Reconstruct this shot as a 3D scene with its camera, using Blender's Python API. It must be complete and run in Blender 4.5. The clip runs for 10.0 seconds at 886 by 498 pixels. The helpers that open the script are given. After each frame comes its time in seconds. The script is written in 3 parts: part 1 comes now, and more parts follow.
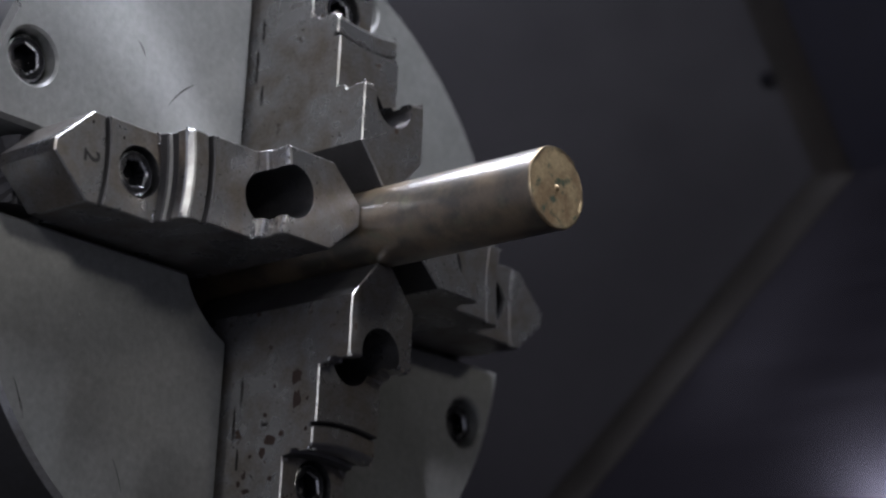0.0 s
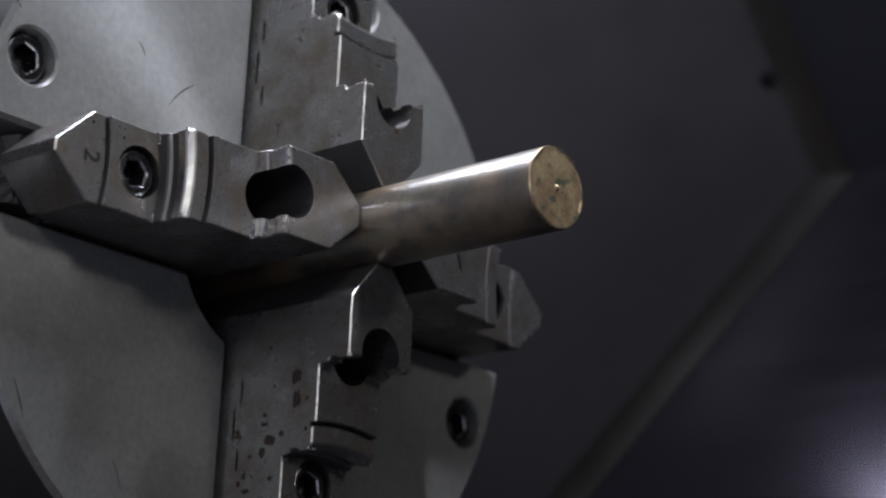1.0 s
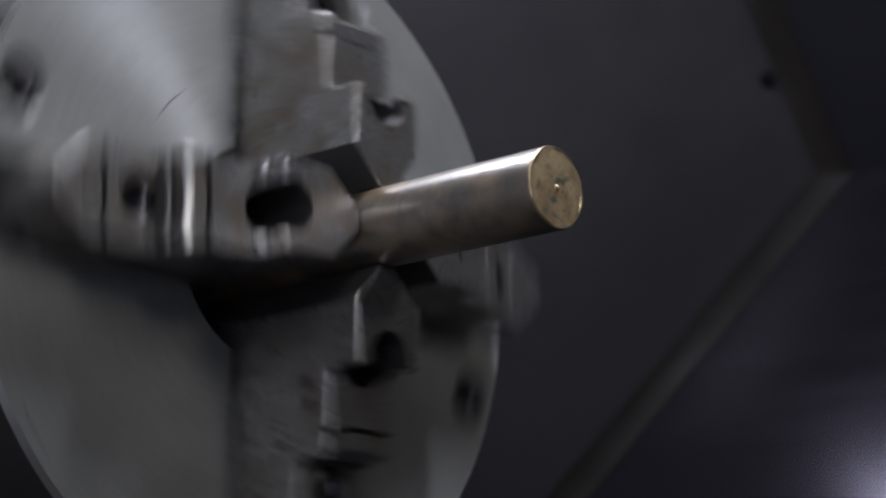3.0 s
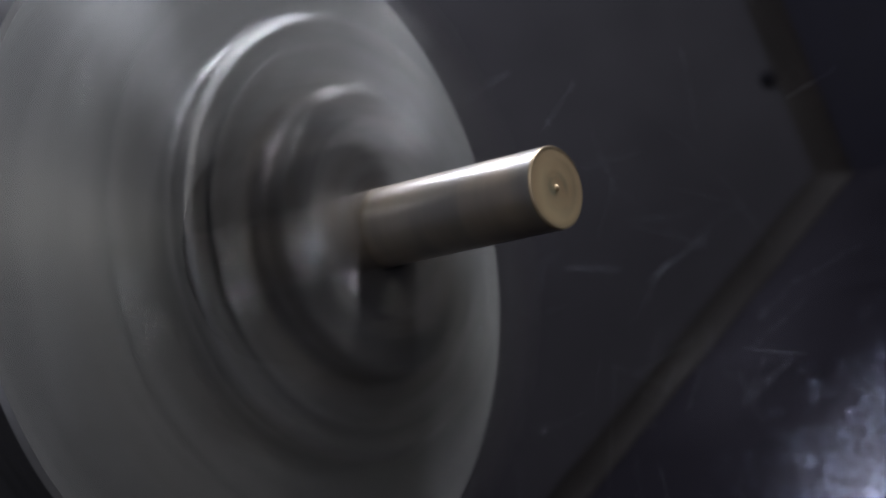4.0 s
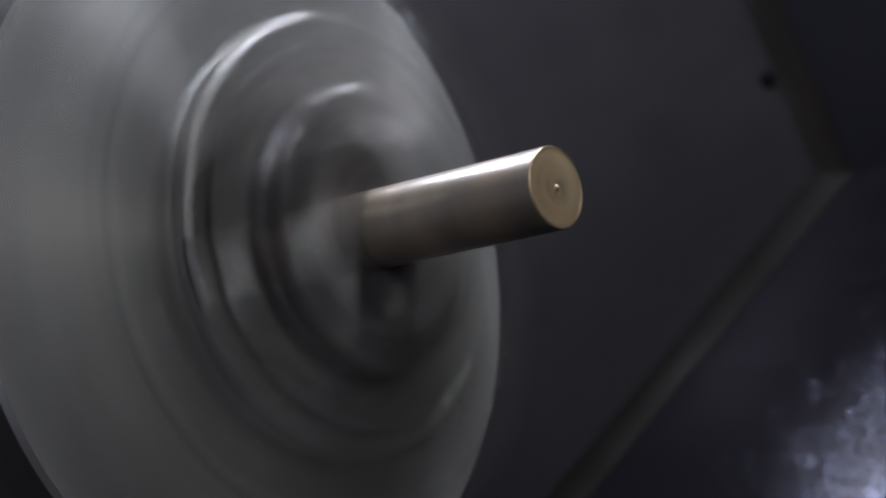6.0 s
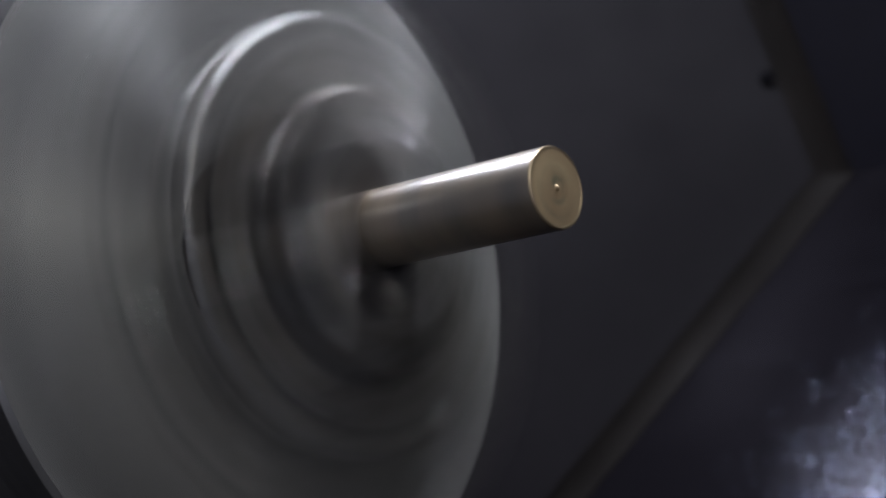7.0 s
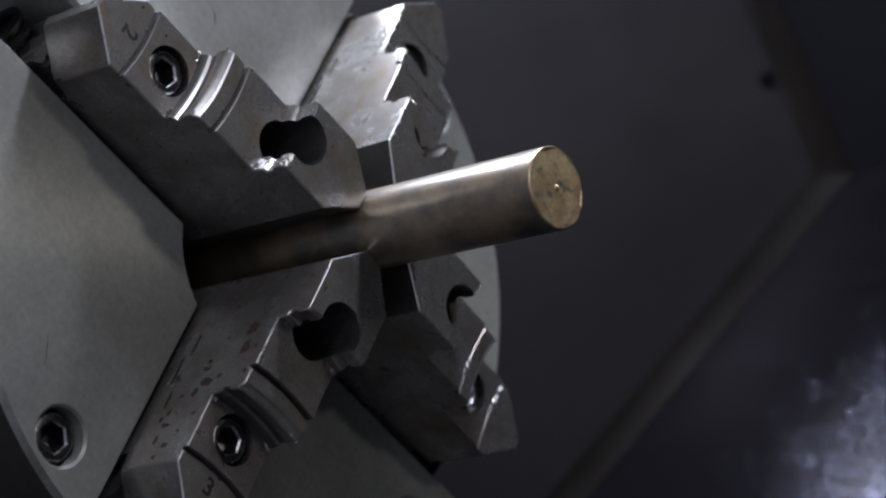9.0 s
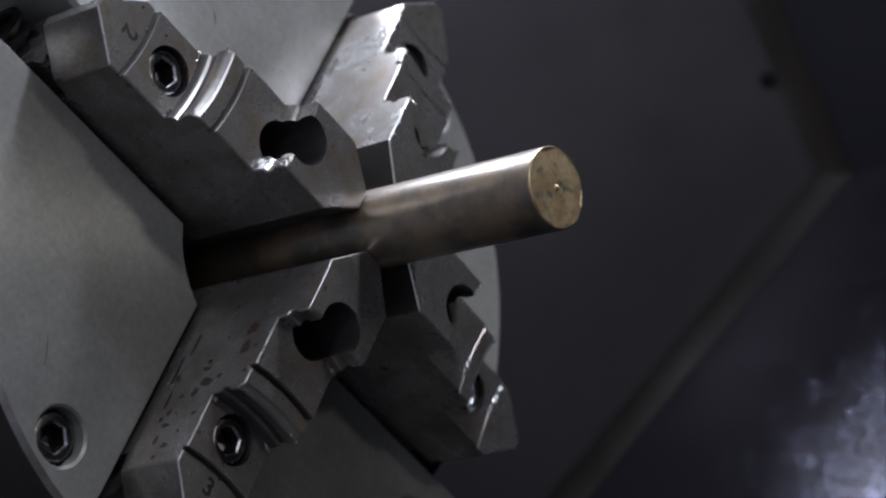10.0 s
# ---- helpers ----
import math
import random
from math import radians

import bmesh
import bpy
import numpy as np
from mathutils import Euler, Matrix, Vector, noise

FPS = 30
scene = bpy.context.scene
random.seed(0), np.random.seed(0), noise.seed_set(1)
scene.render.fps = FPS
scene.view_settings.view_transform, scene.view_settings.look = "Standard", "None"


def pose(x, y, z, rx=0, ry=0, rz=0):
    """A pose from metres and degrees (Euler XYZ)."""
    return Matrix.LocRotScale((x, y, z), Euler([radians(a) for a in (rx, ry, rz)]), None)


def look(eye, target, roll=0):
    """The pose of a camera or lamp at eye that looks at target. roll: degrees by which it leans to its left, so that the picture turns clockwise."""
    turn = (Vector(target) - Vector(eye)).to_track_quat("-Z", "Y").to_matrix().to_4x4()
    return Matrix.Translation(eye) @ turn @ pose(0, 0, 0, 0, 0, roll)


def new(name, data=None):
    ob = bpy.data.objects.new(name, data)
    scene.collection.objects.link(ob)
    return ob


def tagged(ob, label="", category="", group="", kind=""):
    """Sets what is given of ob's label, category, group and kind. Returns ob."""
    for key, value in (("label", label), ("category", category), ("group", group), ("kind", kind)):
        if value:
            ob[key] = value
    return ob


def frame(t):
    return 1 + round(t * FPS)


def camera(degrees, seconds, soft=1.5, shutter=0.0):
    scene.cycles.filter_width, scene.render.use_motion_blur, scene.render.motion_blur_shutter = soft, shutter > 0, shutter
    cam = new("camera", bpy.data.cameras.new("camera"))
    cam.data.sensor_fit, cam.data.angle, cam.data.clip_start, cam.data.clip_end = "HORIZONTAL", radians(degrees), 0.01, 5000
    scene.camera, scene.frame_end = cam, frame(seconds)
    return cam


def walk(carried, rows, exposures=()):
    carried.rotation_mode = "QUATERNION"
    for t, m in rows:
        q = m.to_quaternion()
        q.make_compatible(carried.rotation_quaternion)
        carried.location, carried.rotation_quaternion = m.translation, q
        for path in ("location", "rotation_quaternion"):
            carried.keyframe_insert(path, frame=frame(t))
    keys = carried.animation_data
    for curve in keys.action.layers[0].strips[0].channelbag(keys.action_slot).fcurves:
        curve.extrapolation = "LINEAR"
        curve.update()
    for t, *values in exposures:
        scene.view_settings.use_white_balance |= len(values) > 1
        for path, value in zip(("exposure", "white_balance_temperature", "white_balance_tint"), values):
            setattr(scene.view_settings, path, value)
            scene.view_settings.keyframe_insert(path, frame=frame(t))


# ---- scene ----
cam = camera(23.454, 10.0, soft=2.3, shutter=1.07)
cam.data.dof.use_dof, cam.data.dof.focus_distance, cam.data.dof.aperture_fstop = True, 0.67, 9.5
EYE = Vector((0.5124, -0.4889, -0.1783))
AIM = EYE + Vector((-0.64185, 0.72572, 0.24769))
walk(cam, [(0.0, look(EYE, AIM)), (10.0, look(EYE, AIM))])
scene.view_settings.exposure = 0.44

# ---- world and lamps ----
world = bpy.data.worlds.new("workshop_air")
scene.world = world
world.use_nodes = True
wn = world.node_tree
_co, _sep, _ramp = wn.nodes.new("ShaderNodeTexCoord"), wn.nodes.new("ShaderNodeSeparateXYZ"), wn.nodes.new("ShaderNodeValToRGB")
wn.links.new(_co.outputs["Generated"], _sep.inputs[0])
wn.links.new(_sep.outputs[2], _ramp.inputs[0])
# a dim workshop: dark floor below, lit hall above
_ramp.color_ramp.elements[0].position, _ramp.color_ramp.elements[0].color = 0.0, (0.13, 0.135, 0.17, 1)
_ramp.color_ramp.elements[1].position, _ramp.color_ramp.elements[1].color = 0.40, (0.225, 0.230, 0.285, 1)
wn.links.new(_ramp.outputs[0], wn.nodes["Background"].inputs[0])
wn.nodes["Background"].inputs[1].default_value = 2.1


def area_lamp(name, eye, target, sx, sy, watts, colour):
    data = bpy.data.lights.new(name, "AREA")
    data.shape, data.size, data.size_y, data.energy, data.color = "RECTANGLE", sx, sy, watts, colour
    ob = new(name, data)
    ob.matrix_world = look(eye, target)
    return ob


area_lamp("work_lamp", (0.90, 0.095, 0.215), (0.0, 0.0, 0.0), 0.07, 0.07, 0.68, (1.0, 0.96, 0.90))
# added fill light from the open front side, not a known source
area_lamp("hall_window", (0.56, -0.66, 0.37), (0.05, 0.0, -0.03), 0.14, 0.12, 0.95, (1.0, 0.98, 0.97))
# the slim tube lamp under the enclosure's roof, along the spindle axis
area_lamp("tube_lamp", (0.0, 0.0, 0.50), (0.0, 0.0, 0.0), 0.82, 0.045, 8.9, (0.84, 0.87, 1.0)).matrix_world = pose(0.025, 0.0, 0.50)


# ---- materials ----
def mat(name):
    m = bpy.data.materials.new(name)
    m.use_nodes = True
    nt = m.node_tree
    return m, nt, nt.nodes["Principled BSDF"]


def nd(nt, kind, **values):
    n = nt.nodes.new(kind)
    for key, value in values.items():
        n.inputs[key.replace("_", " ")].default_value = value
    return n


def ramp(nt, source, stops):
    r = nt.nodes.new("ShaderNodeValToRGB")
    nt.links.new(source, r.inputs[0])
    while len(r.color_ramp.elements) < len(stops):
        r.color_ramp.elements.new(0.5)
    for e, (p, c) in zip(r.color_ramp.elements, stops):
        e.position, e.color = p, (*c, 1) if len(c) == 3 else c
    return r


def blend(nt, fac, a, b, mode="MIX"):
    x = nt.nodes.new("ShaderNodeMix")
    x.data_type, x.blend_type = "RGBA", mode
    for source, i in ((fac, 0), (a, 6), (b, 7)):
        if isinstance(source, (int, float)):
            x.inputs[i].default_value = source
        elif isinstance(source, tuple):
            x.inputs[i].default_value = (*source, 1)
        else:
            nt.links.new(source, x.inputs[i])
    return x.outputs[2]


def steel(name, base, dirt, rough, scale=1.0, dirt_amount=0.5, metal=0.85, rust=0.0, turned=False, bump=0.15, spec=0.5, grain=0.2):
    """Machined steel with oil film, stains and fine scratches; turned adds lathe rings round the x axis."""
    m, nt, bsdf = mat(name)
    bsdf.inputs["Specular IOR Level"].default_value = spec
    co = nt.nodes.new("ShaderNodeTexCoord")
    big = nd(nt, "ShaderNodeTexNoise", Scale=28.0 * scale, Detail=6.0, Roughness=0.62)
    fine = nd(nt, "ShaderNodeTexNoise", Scale=420.0 * scale, Detail=5.0, Roughness=0.7)
    info, shift = nt.nodes.new("ShaderNodeObjectInfo"), nt.nodes.new("ShaderNodeVectorMath")
    nt.links.new(co.outputs["Object"], shift.inputs[0])
    nt.links.new(info.outputs["Random"], shift.inputs[1])
    place = shift.outputs[0]
    for n in (big, fine):
        nt.links.new(place, n.inputs["Vector"])
    stains = ramp(nt, big.outputs[0], [(0.40, (0, 0, 0)), (0.66, (1, 1, 1))])
    c = blend(nt, stains.outputs[0], base, tuple(b * (1 - dirt_amount) + d * dirt_amount for b, d in zip(base, dirt)))
    grains = ramp(nt, fine.outputs[0], [(0.3, (1 - grain,) * 3), (0.7, (1 + grain * 0.5,) * 3)])
    c = blend(nt, 1.0, c, grains.outputs[0], "MULTIPLY")
    if rust:
        spots = nd(nt, "ShaderNodeTexNoise", Scale=150.0, Detail=3.0, Roughness=0.55)
        nt.links.new(place, spots.inputs["Vector"])
        mask = ramp(nt, spots.outputs[0], [(0.70 - rust * 0.1, (0, 0, 0)), (0.745 - rust * 0.1, (1, 1, 1))])
        c = blend(nt, mask.outputs[0], c, (0.035, 0.022, 0.015))
        pits = nd(nt, "ShaderNodeTexNoise", Scale=620.0, Detail=2.0, Roughness=0.5)
        nt.links.new(place, pits.inputs["Vector"])
        dots = ramp(nt, pits.outputs[0], [(0.70, (0, 0, 0)), (0.74, (1, 1, 1))])
        c = blend(nt, dots.outputs[0], c, (0.03, 0.024, 0.02))
        inv = nd(nt, "ShaderNodeMath")
        inv.operation = "MULTIPLY_ADD"
        nt.links.new(mask.outputs[0], inv.inputs[0])
        inv.inputs[1].default_value, inv.inputs[2].default_value = -metal, metal
        nt.links.new(inv.outputs[0], bsdf.inputs["Metallic"])
    else:
        bsdf.inputs["Metallic"].default_value = metal
    nt.links.new(c, bsdf.inputs["Base Color"])
    r = ramp(nt, big.outputs[0], [(0.3, (rough * 0.8,) * 3), (0.75, (min(1, rough * 1.3),) * 3)])
    nt.links.new(r.outputs[0], bsdf.inputs["Roughness"])
    height = fine.outputs[0]
    if turned:
        sep = nt.nodes.new("ShaderNodeSeparateXYZ")
        nt.links.new(co.outputs["Object"], sep.inputs[0])
        com = nt.nodes.new("ShaderNodeCombineXYZ")
        nt.links.new(sep.outputs[1], com.inputs[1])
        nt.links.new(sep.outputs[2], com.inputs[2])
        ln = nt.nodes.new("ShaderNodeVectorMath")
        ln.operation = "LENGTH"
        nt.links.new(com.outputs[0], ln.inputs[0])
        rings = nd(nt, "ShaderNodeTexNoise", Scale=1500.0, Detail=3.0)
        rings.noise_dimensions = "1D"
        nt.links.new(ln.outputs[1], rings.inputs["W"])
        height = blend(nt, 0.55, fine.outputs[0], rings.outputs[0])
        bsdf.inputs["Anisotropic"].default_value, bsdf.inputs["Anisotropic Rotation"].default_value = 0.88, 0.25
        tan = nt.nodes.new("ShaderNodeTangent")
        tan.direction_type, tan.axis = "RADIAL", "X"
        nt.links.new(tan.outputs[0], bsdf.inputs["Tangent"])
    b = nd(nt, "ShaderNodeBump", Strength=bump, Distance=0.0004)
    nt.links.new(height, b.inputs["Height"])
    nt.links.new(b.outputs[0], bsdf.inputs["Normal"])
    return m


def brass(name, base, stain, patina, rough, metal, coat):
    """Brass with patches of brown and green tarnish and fine scratches."""
    m, nt, bsdf = mat(name)
    co = nt.nodes.new("ShaderNodeTexCoord")
    big = nd(nt, "ShaderNodeTexNoise", Scale=70.0, Detail=7.0, Roughness=0.65)
    green = nd(nt, "ShaderNodeTexNoise", Scale=190.0, Detail=4.0, Roughness=0.6)
    fine = nd(nt, "ShaderNodeTexNoise", Scale=900.0, Detail=4.0, Roughness=0.7)
    for n in (big, green, fine):
        nt.links.new(co.outputs["Object"], n.inputs["Vector"])
    k = ramp(nt, big.outputs[0], [(0.42, (0, 0, 0)), (0.58, (1, 1, 1))])
    c = blend(nt, k.outputs[0], base, stain)
    p = ramp(nt, green.outputs[0], [(0.56, (0, 0, 0)), (0.66, (1, 1, 1))])
    c = blend(nt, p.outputs[0], c, patina)
    g = ramp(nt, fine.outputs[0], [(0.3, (0.78, 0.78, 0.78)), (0.7, (1.12, 1.12, 1.12))])
    nt.links.new(blend(nt, 1.0, c, g.outputs[0], "MULTIPLY"), bsdf.inputs["Base Color"])
    bsdf.inputs["Metallic"].default_value = metal
    r = ramp(nt, big.outputs[0], [(0.3, (rough,) * 3), (0.7, (rough * 1.4,) * 3)])
    nt.links.new(r.outputs[0], bsdf.inputs["Roughness"])
    bsdf.inputs["Coat Weight"].default_value, bsdf.inputs["Coat Roughness"].default_value, bsdf.inputs["Coat IOR"].default_value = coat, 0.29, 2.4
    b = nd(nt, "ShaderNodeBump", Strength=0.2, Distance=0.0003)
    nt.links.new(blend(nt, 0.4, fine.outputs[0], big.outputs[0]), b.inputs["Height"])
    nt.links.new(b.outputs[0], bsdf.inputs["Normal"])
    return m


FACE_STEEL = steel("turned_steel", (0.220, 0.223, 0.217), (0.155, 0.158, 0.152), 0.40, turned=True, grain=0.18, bump=0.12, metal=0.32, dirt_amount=0.8)
JAW_STEEL = steel("jaw_steel", (0.335, 0.335, 0.335), (0.205, 0.170, 0.136), 0.29, scale=2.3, dirt_amount=0.9, rust=0.35, metal=0.85, grain=0.25)
# bright worn edges; also the painted highlight of rim and step chamfer
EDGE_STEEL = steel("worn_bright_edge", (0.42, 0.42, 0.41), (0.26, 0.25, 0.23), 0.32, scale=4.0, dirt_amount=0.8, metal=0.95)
SCREW_STEEL = steel("black_screw_steel", (0.035, 0.035, 0.040), (0.02, 0.02, 0.02), 0.24, scale=3.0, metal=0.7)
THREAD_SHADE = steel("black_oily_thread", (0.010, 0.010, 0.011), (0.006, 0.006, 0.006), 0.45, scale=3.0, metal=0.2, spec=0.2)
LIP_STEEL = steel("worn_screw_lip", (0.38, 0.38, 0.39), (0.03, 0.03, 0.03), 0.28, scale=9.0, dirt_amount=1.0, metal=0.9)
RUBBER = steel("dark_rubber", (0.0020, 0.0018, 0.0026), (0.0014, 0.0013, 0.0018), 0.9, metal=0.0, spec=0.05)
TRAY = steel("oily_enclosure_paint", (0.060, 0.058, 0.060), (0.035, 0.034, 0.035), 0.6, scale=0.2, metal=0.0)
# darkened for oil in grooves and for shade on tips, rim side and lugs
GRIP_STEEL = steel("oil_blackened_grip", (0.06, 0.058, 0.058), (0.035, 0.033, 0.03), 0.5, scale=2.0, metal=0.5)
BORE_STEEL = steel("oily_drilled_bore", (0.13, 0.13, 0.135), (0.05, 0.045, 0.04), 0.3, scale=2.0, metal=0.85)
MARK = steel("stamped_mark", (0.022, 0.020, 0.018), (0.015, 0.015, 0.015), 0.8, metal=0.0, spec=0.15)
RUST = steel("rust_stain", (0.045, 0.030, 0.024), (0.025, 0.018, 0.015), 0.7, scale=3.0, metal=0.0, spec=0.2)
BAR_SIDE = brass("tarnished_brass", (0.215, 0.155, 0.090), (0.052, 0.041, 0.028), (0.15, 0.14, 0.08), 0.38, 0.5, 1.0)
WATER, _nt, _b = mat("coolant_film")
_b.inputs["Base Color"].default_value = (0.030, 0.033, 0.050, 1)
_b.inputs["Roughness"].default_value, _b.inputs["IOR"].default_value = 0.12, 1.75
_b.inputs["Specular Tint"].default_value = (0.72, 0.78, 1.0, 1)
FOAM, _nt, _b = mat("milky_coolant")
_b.inputs["Base Color"].default_value = (0.42, 0.44, 0.52, 1)
_b.inputs["Roughness"].default_value = 0.3
BAR_END = brass("sawn_brass", (0.56, 0.44, 0.27), (0.32, 0.23, 0.14), (0.12, 0.15, 0.11), 0.42, 0.8, 0.0)
BAR_RIM = brass("burred_brass", (0.46, 0.38, 0.26), (0.26, 0.20, 0.13), (0.3, 0.25, 0.15), 0.32, 0.9, 0.0)
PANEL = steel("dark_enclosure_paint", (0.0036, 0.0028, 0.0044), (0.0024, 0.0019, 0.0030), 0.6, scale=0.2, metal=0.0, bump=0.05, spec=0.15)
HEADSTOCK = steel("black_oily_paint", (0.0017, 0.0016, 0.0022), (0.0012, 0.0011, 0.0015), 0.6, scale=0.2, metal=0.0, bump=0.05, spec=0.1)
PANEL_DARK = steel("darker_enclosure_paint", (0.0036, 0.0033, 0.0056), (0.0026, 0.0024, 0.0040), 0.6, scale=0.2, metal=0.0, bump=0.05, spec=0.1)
# lighter brown than the panels: light caught by the fold, put in as colour
SEAM = steel("worn_seam_paint", (0.0108, 0.0084, 0.0071), (0.0058, 0.0047, 0.0043), 0.6, scale=0.6, metal=0.0, bump=0.05, spec=0.12)


def cover_sheet():
    """Smooth dark sheet with fine rolling streaks that run level."""
    m, nt, bsdf = mat("dark_rolled_sheet")
    co = nt.nodes.new("ShaderNodeTexCoord")
    mp = nd(nt, "ShaderNodeMapping", Scale=(6.0, 6.0, 170.0))
    nt.links.new(co.outputs["Object"], mp.inputs[0])
    streak = nd(nt, "ShaderNodeTexNoise", Scale=1.0, Detail=4.0, Roughness=0.6)
    nt.links.new(mp.outputs[0], streak.inputs["Vector"])
    c = ramp(nt, streak.outputs[0], [(0.3, (0.0120, 0.0108, 0.0140)), (0.7, (0.0150, 0.0137, 0.0178))])
    nt.links.new(c.outputs[0], bsdf.inputs["Base Color"])
    r = ramp(nt, streak.outputs[0], [(0.3, (0.15,) * 3), (0.7, (0.18,) * 3)])
    nt.links.new(r.outputs[0], bsdf.inputs["Roughness"])
    bsdf.inputs["Metallic"].default_value = 0.75
    bsdf.inputs["Specular IOR Level"].default_value = 0.05
    b = nd(nt, "ShaderNodeBump", Strength=0.012, Distance=0.002)
    nt.links.new(streak.outputs[0], b.inputs["Height"])
    nt.links.new(b.outputs[0], bsdf.inputs["Normal"])
    return m


COVER = cover_sheet()


# ---- mesh helpers ----
def part(name, bm, material, parent, label=""):
    me = bpy.data.meshes.new(name)
    bmesh.ops.recalc_face_normals(bm, faces=bm.faces)
    bm.to_mesh(me)
    bm.free()
    me.materials.append(material)
    ob = new(name, me)
    if parent:
        ob.parent = parent
    return tagged(ob, label)


def smooth(ob, degrees=30):
    bm = bmesh.new()
    bm.from_mesh(ob.data)
    for f in bm.faces:
        f.smooth = True
    for e in bm.edges:
        e.smooth = len(e.link_faces) == 2 and e.calc_face_angle(0) < radians(degrees)
    bm.to_mesh(ob.data)
    bm.free()
    return ob


def lathe(profile, segments=96):
    """A solid of revolution round the x axis from (x, radius) pairs; closed when the ends meet the axis."""
    bm = bmesh.new()
    rings = []
    for x, r in profile:
        if r < 1e-6:
            rings.append([bm.verts.new((x, 0, 0))])
        else:
            rings.append([bm.verts.new((x, r * math.cos(a), r * math.sin(a))) for a in (math.tau * i / segments for i in range(segments))])
    for a, b in zip(rings, rings[1:]):
        for i in range(segments):
            j = (i + 1) % segments
            quad = [a[i % len(a)], a[j % len(a)], b[j % len(b)], b[i % len(b)]]
            seen = list(dict.fromkeys(quad))
            if len(seen) > 2:
                bm.faces.new(seen)
    return bm


def cut(ob, cutters):
    """Takes the cutters' solids out of ob's mesh and removes them."""
    for c in cutters:
        mod = ob.modifiers.new("cut", "BOOLEAN")
        mod.operation, mod.object, mod.solver = "DIFFERENCE", c, "EXACT"
    dg = bpy.context.evaluated_depsgraph_get()
    dg.update()
    me = bpy.data.meshes.new_from_object(ob.evaluated_get(dg))
    ob.modifiers.clear()
    old, ob.data = ob.data, me
    name = old.name
    bpy.data.meshes.remove(old)
    me.name = name
    for c in cutters:
        bpy.data.objects.remove(c)
    return ob


def solid(bm, m=Matrix()):
    bmesh.ops.recalc_face_normals(bm, faces=bm.faces)
    me = bpy.data.meshes.new("cutter")
    bm.to_mesh(me)
    bm.free()
    ob = new("cutter", me)
    ob.matrix_world = m
    return ob


def drum(x0, x1, r, y=0.0, z=0.0, segments=40):
    bm = lathe([(x0, 0), (x0, r), (x1, r), (x1, 0)], segments)
    bmesh.ops.translate(bm, vec=(0, y, z), verts=bm.verts)
    return bm


def turn_x(a):
    return Matrix.Rotation(a, 4, "X")


# ---- chuck ----
# The spindle axis is x; the chuck's face is the plane x = 0. In a jaw's own space y points outwards and z across.
W_JAW, X_A, X_B, X_C = 0.0144, 0.0562, 0.0429, 0.0293
START = 3.073
chuck = tagged(new("lathe_chuck"), "large worn steel four-jaw lathe chuck gripping a brass bar", "lathe chuck")
JAW_TURN = {1: -math.pi / 2, 2: 0.0, 3: math.pi / 2, 4: math.pi}
SCRATCHES = [(49.1, -38.7, 38.5, -49.8, 1.0, 0.22), (47.6, -40.8, 40.1, -48.2, 0.6, 0.15), (99.7, 63.9, 95.6, 73.4, 0.5, 0.2), (64.2, -57.2, 60.5, -52.5, 0.2, 0.25), (58.8, 81.6, 54.3, 91.3, 0.3, 0.12), (97.6, 67.7, 94.4, 75.8, 0.4, 0.15)]
BOLT_R, BOLT_TURN = 0.1116, radians(-19.7)


def chuck_body():
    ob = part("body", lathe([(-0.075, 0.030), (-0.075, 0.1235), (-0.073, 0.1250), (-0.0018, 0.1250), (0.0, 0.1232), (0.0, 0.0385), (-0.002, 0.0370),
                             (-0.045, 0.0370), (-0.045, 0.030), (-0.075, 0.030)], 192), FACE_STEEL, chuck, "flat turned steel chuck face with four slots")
    cutters = []
    for k, a in JAW_TURN.items():
        w = W_JAW + 0.0003
        # slot with chamfered lips, seen along the outward direction
        prof = [(-w, -0.030), (w, -0.030), (w, -0.0018), (w + 0.0020, 0.0008), (w + 0.0020, 0.01), (-w - 0.0020, 0.01), (-w - 0.0020, 0.0008), (-w, -0.0018)]
        bm = bmesh.new()
        p = [bm.verts.new((x, 0.015, z)) for z, x in prof]
        q = [bm.verts.new((x, 0.14, z)) for z, x in prof]
        bm.faces.new(p), bm.faces.new(q[::-1])
        for i in range(len(p)):
            j = (i + 1) % len(p)
            bm.faces.new((p[i], p[j], q[j], q[i]))
        cutters.append(solid(bm, turn_x(a)))
        hole = lathe([(-0.018, 0), (-0.018, 0.0092), (-0.0008, 0.0092), (0.0010, 0.0112), (0.0010, 0)], 48)
        bmesh.ops.translate(hole, vec=(0, BOLT_R, 0), verts=hole.verts)
        cutters.append(solid(hole, turn_x(a + BOLT_TURN)))
    cut(ob, cutters)
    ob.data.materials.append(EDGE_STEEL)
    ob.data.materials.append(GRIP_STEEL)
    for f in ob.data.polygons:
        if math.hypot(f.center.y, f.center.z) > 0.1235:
            # worn front rim brightened with its highlight, side darkened with its shade
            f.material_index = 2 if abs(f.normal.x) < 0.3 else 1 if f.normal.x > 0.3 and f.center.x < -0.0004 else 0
    return smooth(ob, 25)


